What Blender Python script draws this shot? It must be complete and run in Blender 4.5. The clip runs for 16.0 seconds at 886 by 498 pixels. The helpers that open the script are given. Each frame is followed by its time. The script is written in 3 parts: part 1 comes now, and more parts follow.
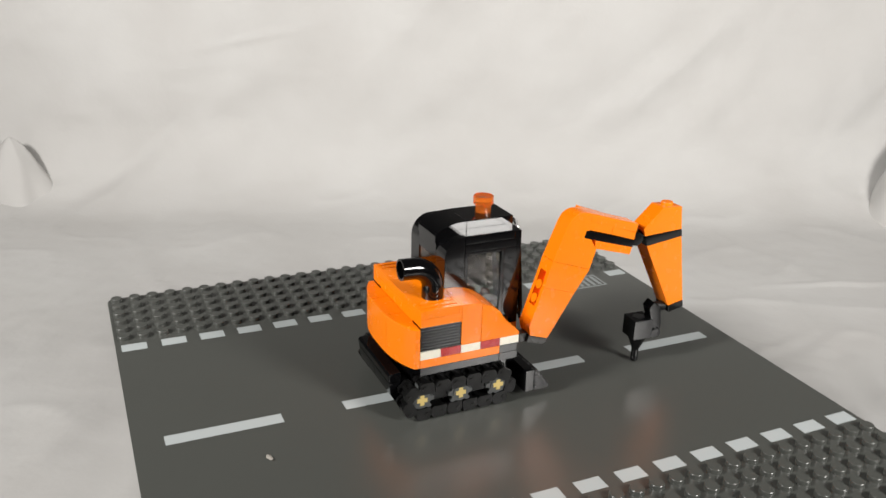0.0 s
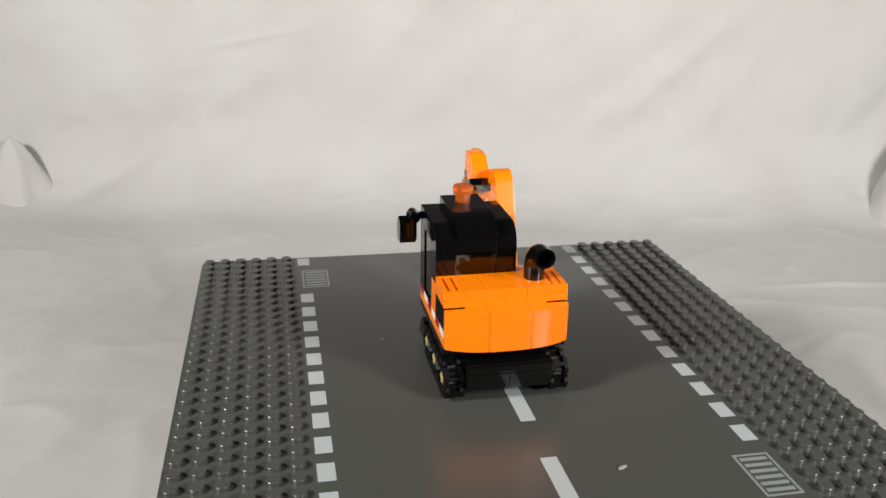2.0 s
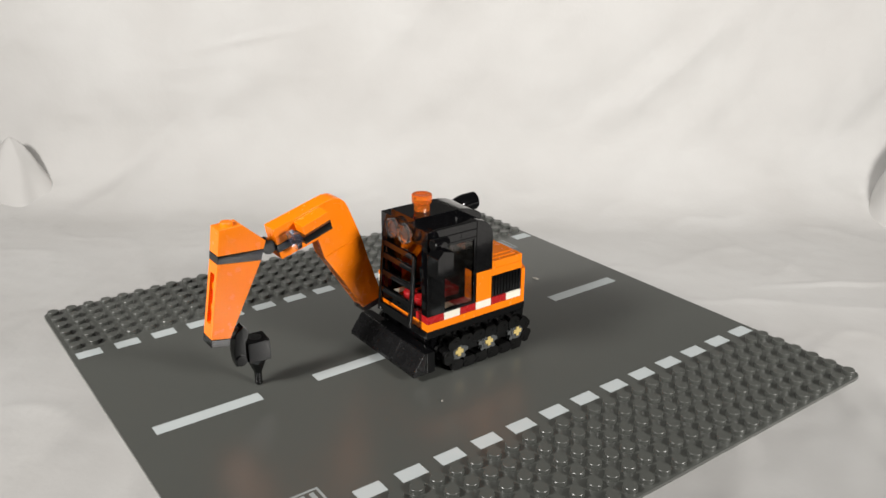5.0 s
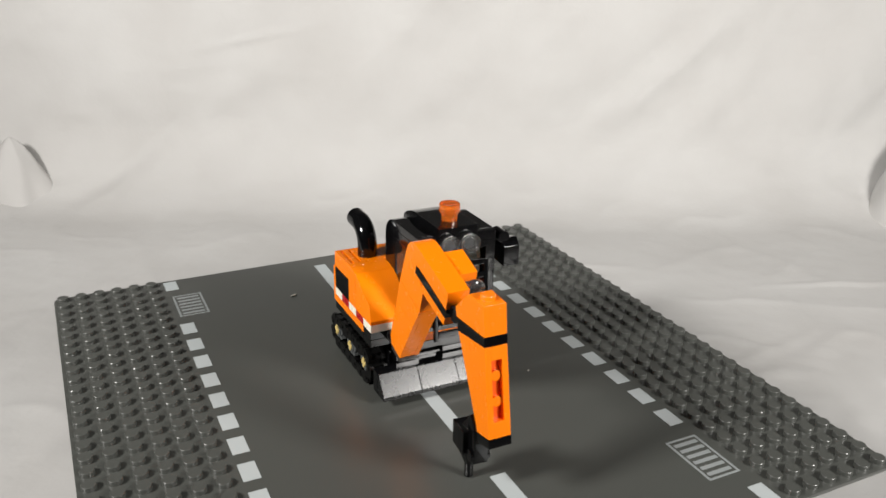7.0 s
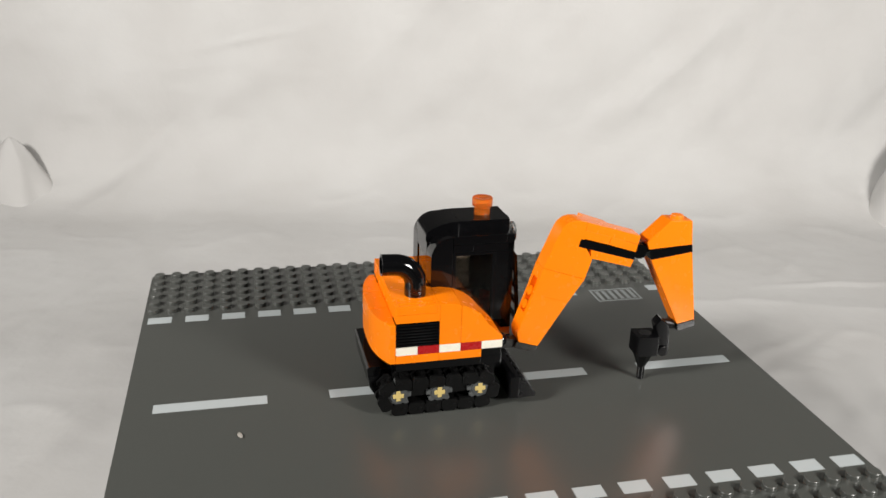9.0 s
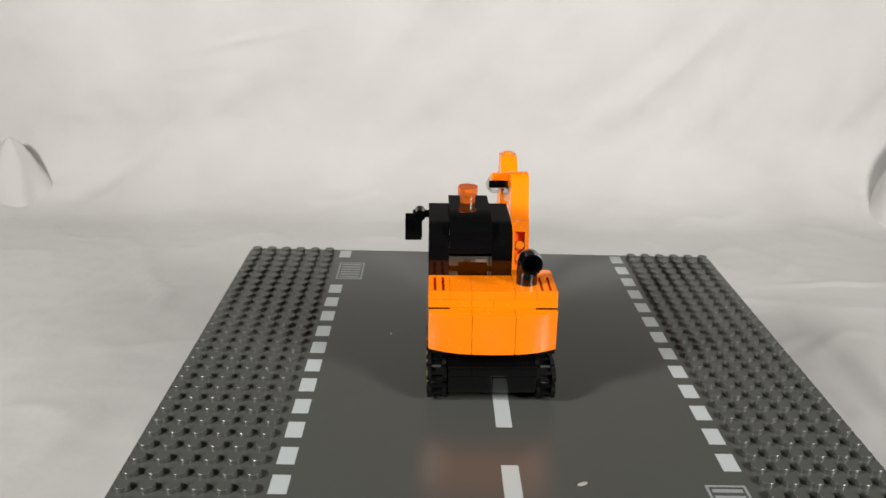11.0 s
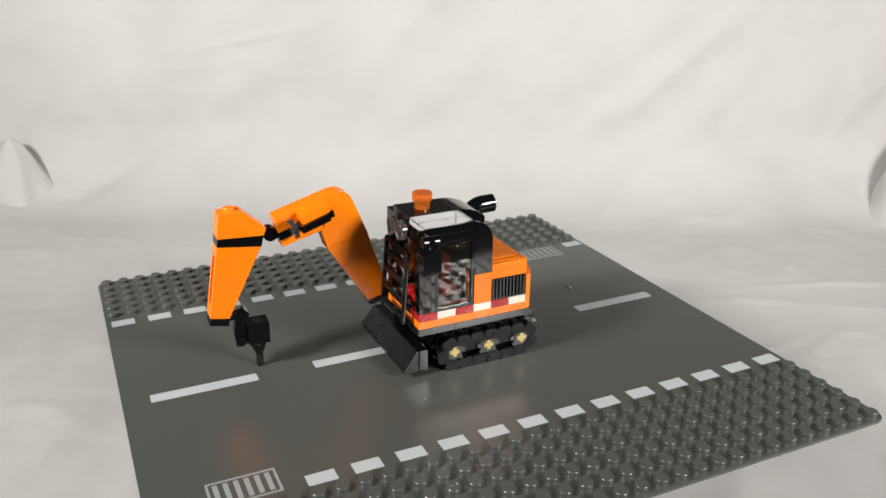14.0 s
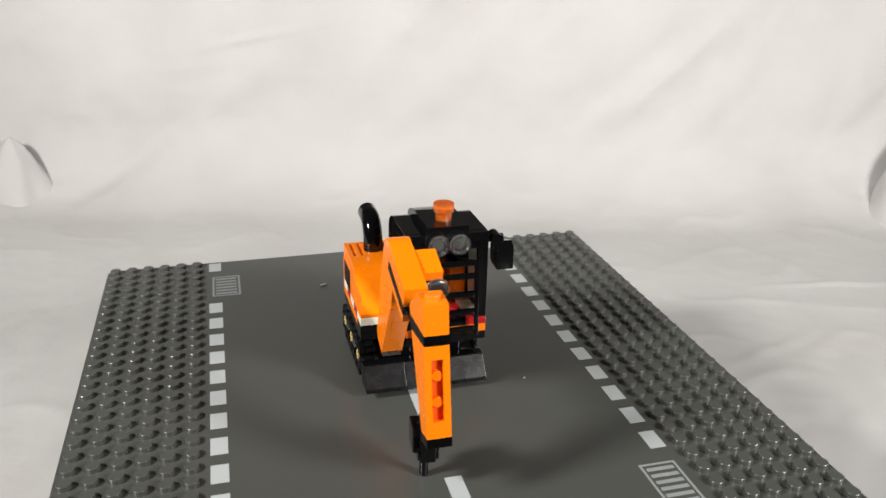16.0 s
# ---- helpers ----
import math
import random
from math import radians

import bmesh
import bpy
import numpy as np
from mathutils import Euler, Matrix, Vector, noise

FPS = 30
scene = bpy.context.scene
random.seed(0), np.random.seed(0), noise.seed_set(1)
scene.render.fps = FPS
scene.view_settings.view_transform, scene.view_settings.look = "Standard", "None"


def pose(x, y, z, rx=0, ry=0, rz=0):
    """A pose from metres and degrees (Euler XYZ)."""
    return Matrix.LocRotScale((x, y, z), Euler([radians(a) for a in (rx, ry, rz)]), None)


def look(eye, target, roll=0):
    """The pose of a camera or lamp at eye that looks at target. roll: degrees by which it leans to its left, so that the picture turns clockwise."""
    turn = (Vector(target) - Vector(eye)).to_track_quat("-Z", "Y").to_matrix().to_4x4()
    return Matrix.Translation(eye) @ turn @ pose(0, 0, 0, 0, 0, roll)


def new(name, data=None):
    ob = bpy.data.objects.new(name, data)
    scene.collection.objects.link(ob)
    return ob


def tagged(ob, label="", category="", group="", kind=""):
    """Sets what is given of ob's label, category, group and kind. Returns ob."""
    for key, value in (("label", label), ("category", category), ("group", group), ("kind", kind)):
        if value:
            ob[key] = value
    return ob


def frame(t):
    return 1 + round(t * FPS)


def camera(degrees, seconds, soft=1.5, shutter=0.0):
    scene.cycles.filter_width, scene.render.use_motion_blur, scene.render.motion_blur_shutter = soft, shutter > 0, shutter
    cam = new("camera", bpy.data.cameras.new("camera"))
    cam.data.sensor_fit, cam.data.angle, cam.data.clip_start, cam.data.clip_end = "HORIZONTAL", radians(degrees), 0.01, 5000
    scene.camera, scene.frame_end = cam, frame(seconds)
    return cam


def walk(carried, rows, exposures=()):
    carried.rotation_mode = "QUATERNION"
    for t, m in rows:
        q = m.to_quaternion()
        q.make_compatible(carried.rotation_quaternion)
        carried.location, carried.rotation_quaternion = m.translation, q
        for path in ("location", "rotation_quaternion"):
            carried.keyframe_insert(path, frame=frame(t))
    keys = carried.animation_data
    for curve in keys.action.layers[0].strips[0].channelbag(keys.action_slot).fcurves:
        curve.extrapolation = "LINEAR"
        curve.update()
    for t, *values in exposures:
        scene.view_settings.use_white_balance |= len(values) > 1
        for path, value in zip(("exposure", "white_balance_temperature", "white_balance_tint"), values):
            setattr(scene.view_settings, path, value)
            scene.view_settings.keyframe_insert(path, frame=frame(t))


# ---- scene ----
cam = camera(55.243, 16.0, soft=1.5, shutter=0.2)
EYE = pose(0, -0.314588, 0.171589, 0, 0, 0.624) @ pose(0, 0, 0, 90 - 21.1934, 0, 0) @ pose(0, 0, 0, 0, 0, 0.9582)
walk(cam, [(0.0, EYE), (16.0, EYE)], exposures=[(0.0, 0.02), (1.5, -0.05), (2.0, -0.05), (3.0, 0.0), (3.5, -0.03), (4.0, 0.03), (6.5, 0.16), (7.0, 0.05), (7.25, -0.04), (7.6, -0.05), (8.0, 0.0), (8.5, 0.01), (10.0, 0.0), (12.5, 0.02), (13.0, -0.08), (13.5, 0.06), (14.0, 0.12), (15.5, 0.14), (16.0, 0.18)])


def turn(t):
    """The pose of the turning base plate at t seconds."""
    base = -1.151158 + 0.677045 * t
    th = base + 0.000983 * math.cos(base) - 0.022171 * math.sin(base) + 0.009934 * math.cos(2 * base)
    lean = Matrix.Rotation(-0.015526, 4, "X") @ Matrix.Rotation(0.008686, 4, "Y")
    return Matrix.Rotation(th, 4, "Z") @ Matrix.Translation((0.019195, 0.000402, 0)) @ lean


# ---- light ----
world = bpy.data.worlds.new("room_air")
scene.world = world
world.use_nodes = True
world.node_tree.nodes["Background"].inputs[0].default_value = (0.9, 0.95, 1.0, 1)
world.node_tree.nodes["Background"].inputs[1].default_value = 0.03


def soft_lamp(name, eye, target, size, watts, colour):
    data = bpy.data.lights.new(name, "AREA")
    data.spread = radians(140)
    data.shape, data.size, data.energy, data.color = "DISK", size, watts, colour
    lamp = new(name, data)
    lamp.matrix_world = look(eye, target)
    return lamp


soft_lamp("studio_lamp", (-0.54, -0.36, 0.445), (0.0, 0.46, 0.12), 0.16, 5.45, (1.0, 0.97, 0.93))
soft_lamp("studio_lamp", (0.55, -0.41, 0.33), (0.15, 0.42, 0.15), 0.20, 4.9, (1.0, 0.97, 0.93))


# ---- materials ----
def node_material(name):
    m = bpy.data.materials.new(name)
    m.use_nodes = True
    nt = m.node_tree
    return m, nt, nt.nodes["Principled BSDF"]


def plastic(name, colour, rough=0.2, vary=0.06, scratch=0.12, ior=1.53):
    """Moulded plastic: slight mottling, fine scratches in the gloss, a faint ripple."""
    m, nt, b = node_material(name)
    n, l = nt.nodes, nt.links
    tc = n.new("ShaderNodeTexCoord")
    big = n.new("ShaderNodeTexNoise")
    big.inputs["Scale"].default_value, big.inputs["Detail"].default_value = 45, 3
    fine = n.new("ShaderNodeTexNoise")
    fine.inputs["Scale"].default_value, fine.inputs["Detail"].default_value = 260, 3
    info = n.new("ShaderNodeObjectInfo")
    hsv = n.new("ShaderNodeHueSaturation")
    hsv.inputs["Color"].default_value = (*colour, 1)
    val = n.new("ShaderNodeMapRange")
    val.inputs["To Min"].default_value, val.inputs["To Max"].default_value = 1 - vary, 1 + vary
    add = n.new("ShaderNodeMath")
    add.operation = "MULTIPLY_ADD"
    add.inputs[1].default_value = 0.35
    l.new(tc.outputs["Object"], big.inputs["Vector"])
    l.new(tc.outputs["Object"], fine.inputs["Vector"])
    l.new(info.outputs["Random"], add.inputs[0])
    l.new(big.outputs["Fac"], add.inputs[2])
    l.new(add.outputs[0], val.inputs["Value"])
    l.new(val.outputs[0], hsv.inputs["Value"])
    l.new(hsv.outputs[0], b.inputs["Base Color"])
    rr = n.new("ShaderNodeMapRange")
    rr.inputs["From Min"].default_value, rr.inputs["From Max"].default_value = 0.35, 0.7
    rr.inputs["To Min"].default_value, rr.inputs["To Max"].default_value = rough, rough + scratch
    l.new(fine.outputs["Fac"], rr.inputs["Value"])
    l.new(rr.outputs[0], b.inputs["Roughness"])
    bump = n.new("ShaderNodeBump")
    bump.inputs["Strength"].default_value, bump.inputs["Distance"].default_value = 0.02, 0.0002
    l.new(big.outputs["Fac"], bump.inputs["Height"])
    l.new(bump.outputs[0], b.inputs["Normal"])
    b.inputs["IOR"].default_value = ior
    return m


def clear(name, colour, rough=0.03, ior=1.5):
    m, nt, b = node_material(name)
    n, l = nt.nodes, nt.links
    noise_t = n.new("ShaderNodeTexNoise")
    noise_t.inputs["Scale"].default_value = 400
    rr = n.new("ShaderNodeMapRange")
    rr.inputs["To Min"].default_value, rr.inputs["To Max"].default_value = rough, rough + 0.05
    l.new(noise_t.outputs["Fac"], rr.inputs["Value"])
    l.new(rr.outputs[0], b.inputs["Roughness"])
    b.inputs["Base Color"].default_value = (*colour, 1)
    b.inputs["Transmission Weight"].default_value = 1.0
    b.inputs["IOR"].default_value = ior
    return m


ORANGE = plastic("orange_plastic", (1.0, 0.228, 0.002), 0.25, 0.02, 0.03)
# the same orange, with the shade of slots and grooves put into its colour
RECESS_SHADE = plastic("shaded_orange_plastic", (0.80, 0.10, 0.003), 0.3)
BLACK = plastic("black_plastic", (0.0028, 0.0028, 0.0032), 0.07, 0.2, 0.05)
DULL = plastic("dull_black_rubber", (0.003, 0.003, 0.003), 0.34, 0.25, 0.12, 1.36)
CHARCOAL = plastic("charcoal_plastic", (0.034, 0.033, 0.031), 0.25, 0.15)
GREY = plastic("dark_grey_plastic", (0.068, 0.071, 0.065), 0.28, 0.03, 0.012)
GEAR = plastic("gear_grey_plastic", (0.075, 0.08, 0.08), 0.4)
TAN = plastic("tan_plastic", (0.60, 0.46, 0.17), 0.3)
RED = plastic("red_plastic", (0.40, 0.010, 0.012), 0.22)
WHITE = plastic("white_plastic", (0.86, 0.82, 0.70), 0.25)
FADED = plastic("faded_road_paint", (0.25, 0.27, 0.27), 0.35, 0.08)
PRINT = plastic("road_paint", (0.42, 0.455, 0.46), 0.3, 0.05)
SMOKED = clear("smoked_glass", (0.42, 0.37, 0.32), 0.01)
AMBER = clear("amber_plastic", (1.0, 0.25, 0.03), 0.02)
AMBER.node_tree.nodes["Principled BSDF"].inputs["Transmission Weight"].default_value = 0.7
LENS = clear("clear_plastic", (0.93, 0.93, 0.93), 0.02)
LENS.node_tree.nodes["Principled BSDF"].inputs["Transmission Weight"].default_value = 0.98
WOOD = plastic("brown_lacquer", (0.07, 0.045, 0.035), 0.35, 0.2)
BLADE = plastic("worn_black_plastic", (0.005, 0.005, 0.0055), 0.24, 0.2, 0.06)
CRUMB = plastic("crumb_matter", (0.30, 0.28, 0.25), 0.8)


def cloth_material():
    m, nt, b = node_material("white_cotton")
    n, l = nt.nodes, nt.links
    tc = n.new("ShaderNodeTexCoord")
    mott = n.new("ShaderNodeTexNoise")
    mott.inputs["Scale"].default_value, mott.inputs["Detail"].default_value = 9, 6
    ramp = n.new("ShaderNodeValToRGB")
    ramp.color_ramp.elements[0].position, ramp.color_ramp.elements[1].position = 0.3, 0.75
    ramp.color_ramp.elements[0].color = (0.475, 0.465, 0.452, 1)
    ramp.color_ramp.elements[1].color = (0.535, 0.53, 0.52, 1)
    weave = n.new("ShaderNodeTexNoise")
    weave.inputs["Scale"].default_value, weave.inputs["Detail"].default_value = 260, 5
    crease = n.new("ShaderNodeTexNoise")
    crease.inputs["Scale"].default_value, crease.inputs["Detail"].default_value = 22, 5
    mix = n.new("ShaderNodeMath")
    mix.operation = "MULTIPLY_ADD"
    mix.inputs[1].default_value = 0.04
    bump = n.new("ShaderNodeBump")
    bump.inputs["Strength"].default_value, bump.inputs["Distance"].default_value = 0.35, 0.004
    for t in (mott, weave, crease):
        l.new(tc.outputs["Object"], t.inputs["Vector"])
    l.new(mott.outputs["Fac"], ramp.inputs["Fac"])
    l.new(ramp.outputs[0], b.inputs["Base Color"])
    l.new(weave.outputs["Fac"], mix.inputs[0])
    l.new(crease.outputs["Fac"], mix.inputs[2])
    l.new(mix.outputs[0], bump.inputs["Height"])
    l.new(bump.outputs[0], b.inputs["Normal"])
    b.inputs["Roughness"].default_value = 0.85
    b.inputs["Sheen Weight"].default_value = 0.15
    return m


CLOTH = cloth_material()
PAINT = plastic("wall_paint", (0.16, 0.155, 0.15), 0.7)


# ---- mesh helpers: all shapes in millimetres ----
def mesh_of(bm, name, material, smooth=True):
    bmesh.ops.scale(bm, vec=(0.001, 0.001, 0.001), verts=bm.verts)
    bmesh.ops.recalc_face_normals(bm, faces=bm.faces)
    me = bpy.data.meshes.new(name)
    bm.to_mesh(me)
    bm.free()
    me.materials.append(material)
    if smooth:
        me.shade_smooth()
        me.set_sharp_from_angle(angle=radians(34))
    return me


def part(name, bm, material, parent, label=""):
    """One mesh object under a thing or a part."""
    ob = new(name, mesh_of(bm, name, material))
    ob.parent = parent
    flat = ob.modifiers.new("flat_faces", "WEIGHTED_NORMAL")
    flat.keep_sharp, flat.weight = True, 100
    return tagged(ob, label)


def soften(bm, width, limit=0.5):
    edges = [e for e in bm.edges if len(e.link_faces) == 2 and e.calc_face_angle(0) > limit]
    bmesh.ops.bevel(bm, geom=edges, offset=width, segments=2, profile=0.6, affect="EDGES", clamp_overlap=True)
    return bm


def block(x0, x1, y0, y1, z0, z1, bevel=0.2, bm=None):
    fresh = bmesh.new()
    bmesh.ops.create_cube(fresh, size=1, matrix=Matrix.Translation(((x0 + x1) / 2, (y0 + y1) / 2, (z0 + z1) / 2)) @ Matrix.Diagonal((x1 - x0, y1 - y0, z1 - z0, 1)))
    if bevel:
        soften(fresh, bevel)
    return merge(bm, fresh)


def merge(bm, fresh):
    if bm is None:
        return fresh
    me = bpy.data.meshes.new("scrap")
    fresh.to_mesh(me)
    fresh.free()
    bm.from_mesh(me)
    bpy.data.meshes.remove(me)
    return bm


def prism(outline, x0, x1, bevel=0.2, axis="x", bm=None):
    """An outline, swept along an axis: (y, z) along x, (x, y) along z."""
    fresh = bmesh.new()
    put = (lambda a, b, s: (s, a, b)) if axis == "x" else (lambda a, b, s: (a, b, s))
    lo = [fresh.verts.new(put(a, b, x0)) for a, b in outline]
    hi = [fresh.verts.new(put(a, b, x1)) for a, b in outline]
    n = len(outline)
    fresh.faces.new(lo)
    fresh.faces.new(hi[::-1])
    for i in range(n):
        fresh.faces.new((lo[i], hi[i], hi[(i + 1) % n], lo[(i + 1) % n]))
    bmesh.ops.recalc_face_normals(fresh, faces=fresh.faces)
    if bevel:
        soften(fresh, bevel)
    return merge(bm, fresh)


def rod(p, q, r, r2=None, sides=24, bevel=0.0, bm=None):
    p, q = Vector(p), Vector(q)
    fresh = bmesh.new()
    m = Matrix.Translation((p + q) / 2) @ (q - p).to_track_quat("Z", "Y").to_matrix().to_4x4()
    bmesh.ops.create_cone(fresh, cap_ends=True, segments=sides, radius1=r, radius2=r if r2 is None else r2, depth=(q - p).length, matrix=m)
    if bevel:
        soften(fresh, bevel, 0.9)
    return merge(bm, fresh)


def ball(c, r, bm=None):
    fresh = bmesh.new()
    bmesh.ops.create_uvsphere(fresh, u_segments=20, v_segments=12, radius=r, matrix=Matrix.Translation(c))
    return merge(bm, fresh)


def lathe(profile, centre=(0, 0, 0), turn_to=None, sides=32, bm=None):
    """(radius, height) rings about z, turned and moved to the centre."""
    fresh = bmesh.new()
    rings = [[fresh.verts.new((r * math.cos(2 * math.pi * i / sides), r * math.sin(2 * math.pi * i / sides), z)) for i in range(sides)] for r, z in profile]
    for a, b in zip(rings, rings[1:]):
        for i in range(sides):
            fresh.faces.new((a[i], a[(i + 1) % sides], b[(i + 1) % sides], b[i]))
    fresh.faces.new(rings[0][::-1])
    fresh.faces.new(rings[-1])
    m = Matrix.Translation(centre) @ (turn_to or Matrix())
    bmesh.ops.transform(fresh, matrix=m, verts=fresh.verts)
    return merge(bm, fresh)


def arc(cy, cz, ry, rz_, a0, a1, n=8):
    return [(cy + ry * math.cos(radians(a0 + (a1 - a0) * i / n)), cz + rz_ * math.sin(radians(a0 + (a1 - a0) * i / n))) for i in range(n + 1)]


# ---- the set: cloth, side folds, room ----
FLOOR_Z = -0.085


def cloth_point(u, v):
    """u across, v along the sheet from the front edge up the back."""
    bend, radius = 0.40, 0.08
    if v < bend:
        y, z, s = v, 0.0, 0.0
    elif v < bend + radius * math.pi / 2:
        a = (v - bend) / radius
        y, z, s = bend + radius * math.sin(a), radius * (1 - math.cos(a)), a / (math.pi / 2)
    else:
        y, z, s = bend + radius, radius + v - bend - radius * math.pi / 2, 1.0
    d = 0.0
    # slack diagonal folds on the hanging part
    k = u * 0.66 - z * 0.75
    h = u * 0.75 + z * 0.66
    w = 0.35 + 0.65 * s
    d += s * 0.0034 * math.sin(k * 44 + 2.3 + 2.4 * noise.noise((h * 3.2, k * 3.0, 3.1)))
    d += 0.0062 * noise.noise((u * 6 + 4.0, v * 6, 1.7))
    d += 0.0026 * noise.noise((k * 26, h * 9, 8.2)) * w
    d += 0.0015 * noise.noise((u * 34, v * 28, 5.5)) * w
    d += 0.0007 * noise.noise((u * 80, v * 70, 2.5))
    # sharp ridges where the sheet was folded
    d += 0.0016 * (1 - abs(noise.noise((k * 9, h * 4, 6.3)))) ** 9 * w
    d += (0.0017 - 0.0011 * s) * (1 - abs(noise.noise((u * 13 + 2, v * 11, 9.1)))) ** 12
    # broad slanting folds of the hanging part
    for cu, cv, ang, length, wide, high in ((0.160, 0.546, 40, 0.13, 0.017, 0.0062), (0.215, 0.52, 46, 0.09, 0.012, 0.0030), (0.010, 0.580, 43, 0.09, 0.020, 0.0060), (0.085, 0.61, 42, 0.07, 0.012, 0.0030), (-0.310, 0.480, 40, 0.06, 0.012, -0.0050), (-0.20, 0.56, 38, 0.07, 0.015, 0.0028)):
        du, dv = u - cu, v - cv
        along = du * math.cos(radians(ang)) + dv * math.sin(radians(ang))
        across = -du * math.sin(radians(ang)) + dv * math.cos(radians(ang)) + 0.006 * noise.noise((u * 14, v * 14, 4.4))
        d += high * math.exp(-(across / wide) ** 2 - (along / length) ** 2)
    # thin pressed creases
    for cu, cv, ang, length in ((0.252, 0.24, 95, 0.075), (0.247, 0.36, 100, 0.05), (0.30, 0.295, 3, 0.045), (0.265, 0.318, 52, 0.035), (0.215, 0.185, 40, 0.04), (0.262, 0.15, 84, 0.05), (0.21, 0.585, 48, 0.06), (-0.18, 0.60, 12, 0.05), (-0.33, 0.1, 70, 0.2)):
        du, dv = u - cu, v - cv
        along = du * math.cos(radians(ang)) + dv * math.sin(radians(ang))
        across = -du * math.sin(radians(ang)) + dv * math.cos(radians(ang))
        d += 0.0019 * math.exp(-(across / 0.0035) ** 2 - (along / length) ** 2)
    ny, nz = -math.sin(s * math.pi / 2), math.cos(s * math.pi / 2)
    return (u, y + ny * d, FLOOR_Z + z + nz * d)


def build_cloth():
    nu, nv = 300, 320
    us = np.linspace(-0.95, 0.95, nu)
    vs = np.linspace(-0.17, 0.69, nv)
    verts = [cloth_point(float(u), float(v)) for v in vs for u in us]
    faces = [(j * nu + i, j * nu + i + 1, (j + 1) * nu + i + 1, (j + 1) * nu + i) for j in range(nv - 1) for i in range(nu - 1)]
    me = bpy.data.meshes.new("cloth_backdrop")
    me.from_pydata(verts, [], faces)
    me.materials.append(CLOTH)
    me.shade_smooth()
    return tagged(new("backdrop", me), "creased white cotton sheet swept up as backdrop", "backdrop", kind="structure")


def build_fold(x, y, height, width, lean, seed):
    """A peaked hump where the sheet is draped over a hidden prop."""
    rows, cols = 40, 64
    verts = []
    for j in range(rows):
        h = j / (rows - 1)
        r = width * (1 - h ** 1.35) ** 0.75 + 0.0005
        for i in range(cols):
            a = 2 * math.pi * i / cols
            w = r * (1 + 0.07 * math.sin(3 * a + seed) + 0.16 * noise.noise((math.cos(a) * 1.5 + seed, math.sin(a) * 1.5, h * 2)))
            verts.append((x + w * math.cos(a) + lean * h * h, y + w * 0.65 * math.sin(a), FLOOR_Z - 0.02 + height * h))
    faces = [(j * cols + i, j * cols + (i + 1) % cols, (j + 1) * cols + (i + 1) % cols, (j + 1) * cols + i) for j in range(rows - 1) for i in range(cols)]
    faces.append(tuple(range((rows - 1) * cols, rows * cols)))
    me = bpy.data.meshes.new("cloth_fold")
    me.from_pydata(verts, [], faces)
    me.materials.append(CLOTH)
    me.shade_smooth()
    return tagged(new("backdrop_fold", me), "peaked hump of draped white cotton sheet", "backdrop", kind="structure")


def build_room():
    def slab(name, x0, x1, y0, y1, z0, z1):
        ob = new(name, mesh_of(block(x0, x1, y0, y1, z0, z1, 0), name, PAINT, False))
        tagged(ob, "plain dim grey painted room surface", name.split("_")[0], kind="structure")
    slab("wall_north", -1500, 1500, 1500, 1600, -150, 2200)
    slab("wall_south", -1500, 1500, -1600, -1500, -150, 2200)
    slab("wall_east", 1500, 1600, -1500, 1500, -150, 2200)
    slab("wall_west", -1600, -1500, -1500, 1500, -150, 2200)
    slab("floor", -1500, 1500, -1500, 1500, -250, -150)
    slab("ceiling", -1500, 1500, -1500, 1500, 2200, 2300)


build_cloth()
build_fold(-0.4135, 0.450, 0.083, 0.043, 0.0, 0.4)
build_fold(0.432, 0.445, 0.112, 0.056, 0.0, 2.0)
build_room()


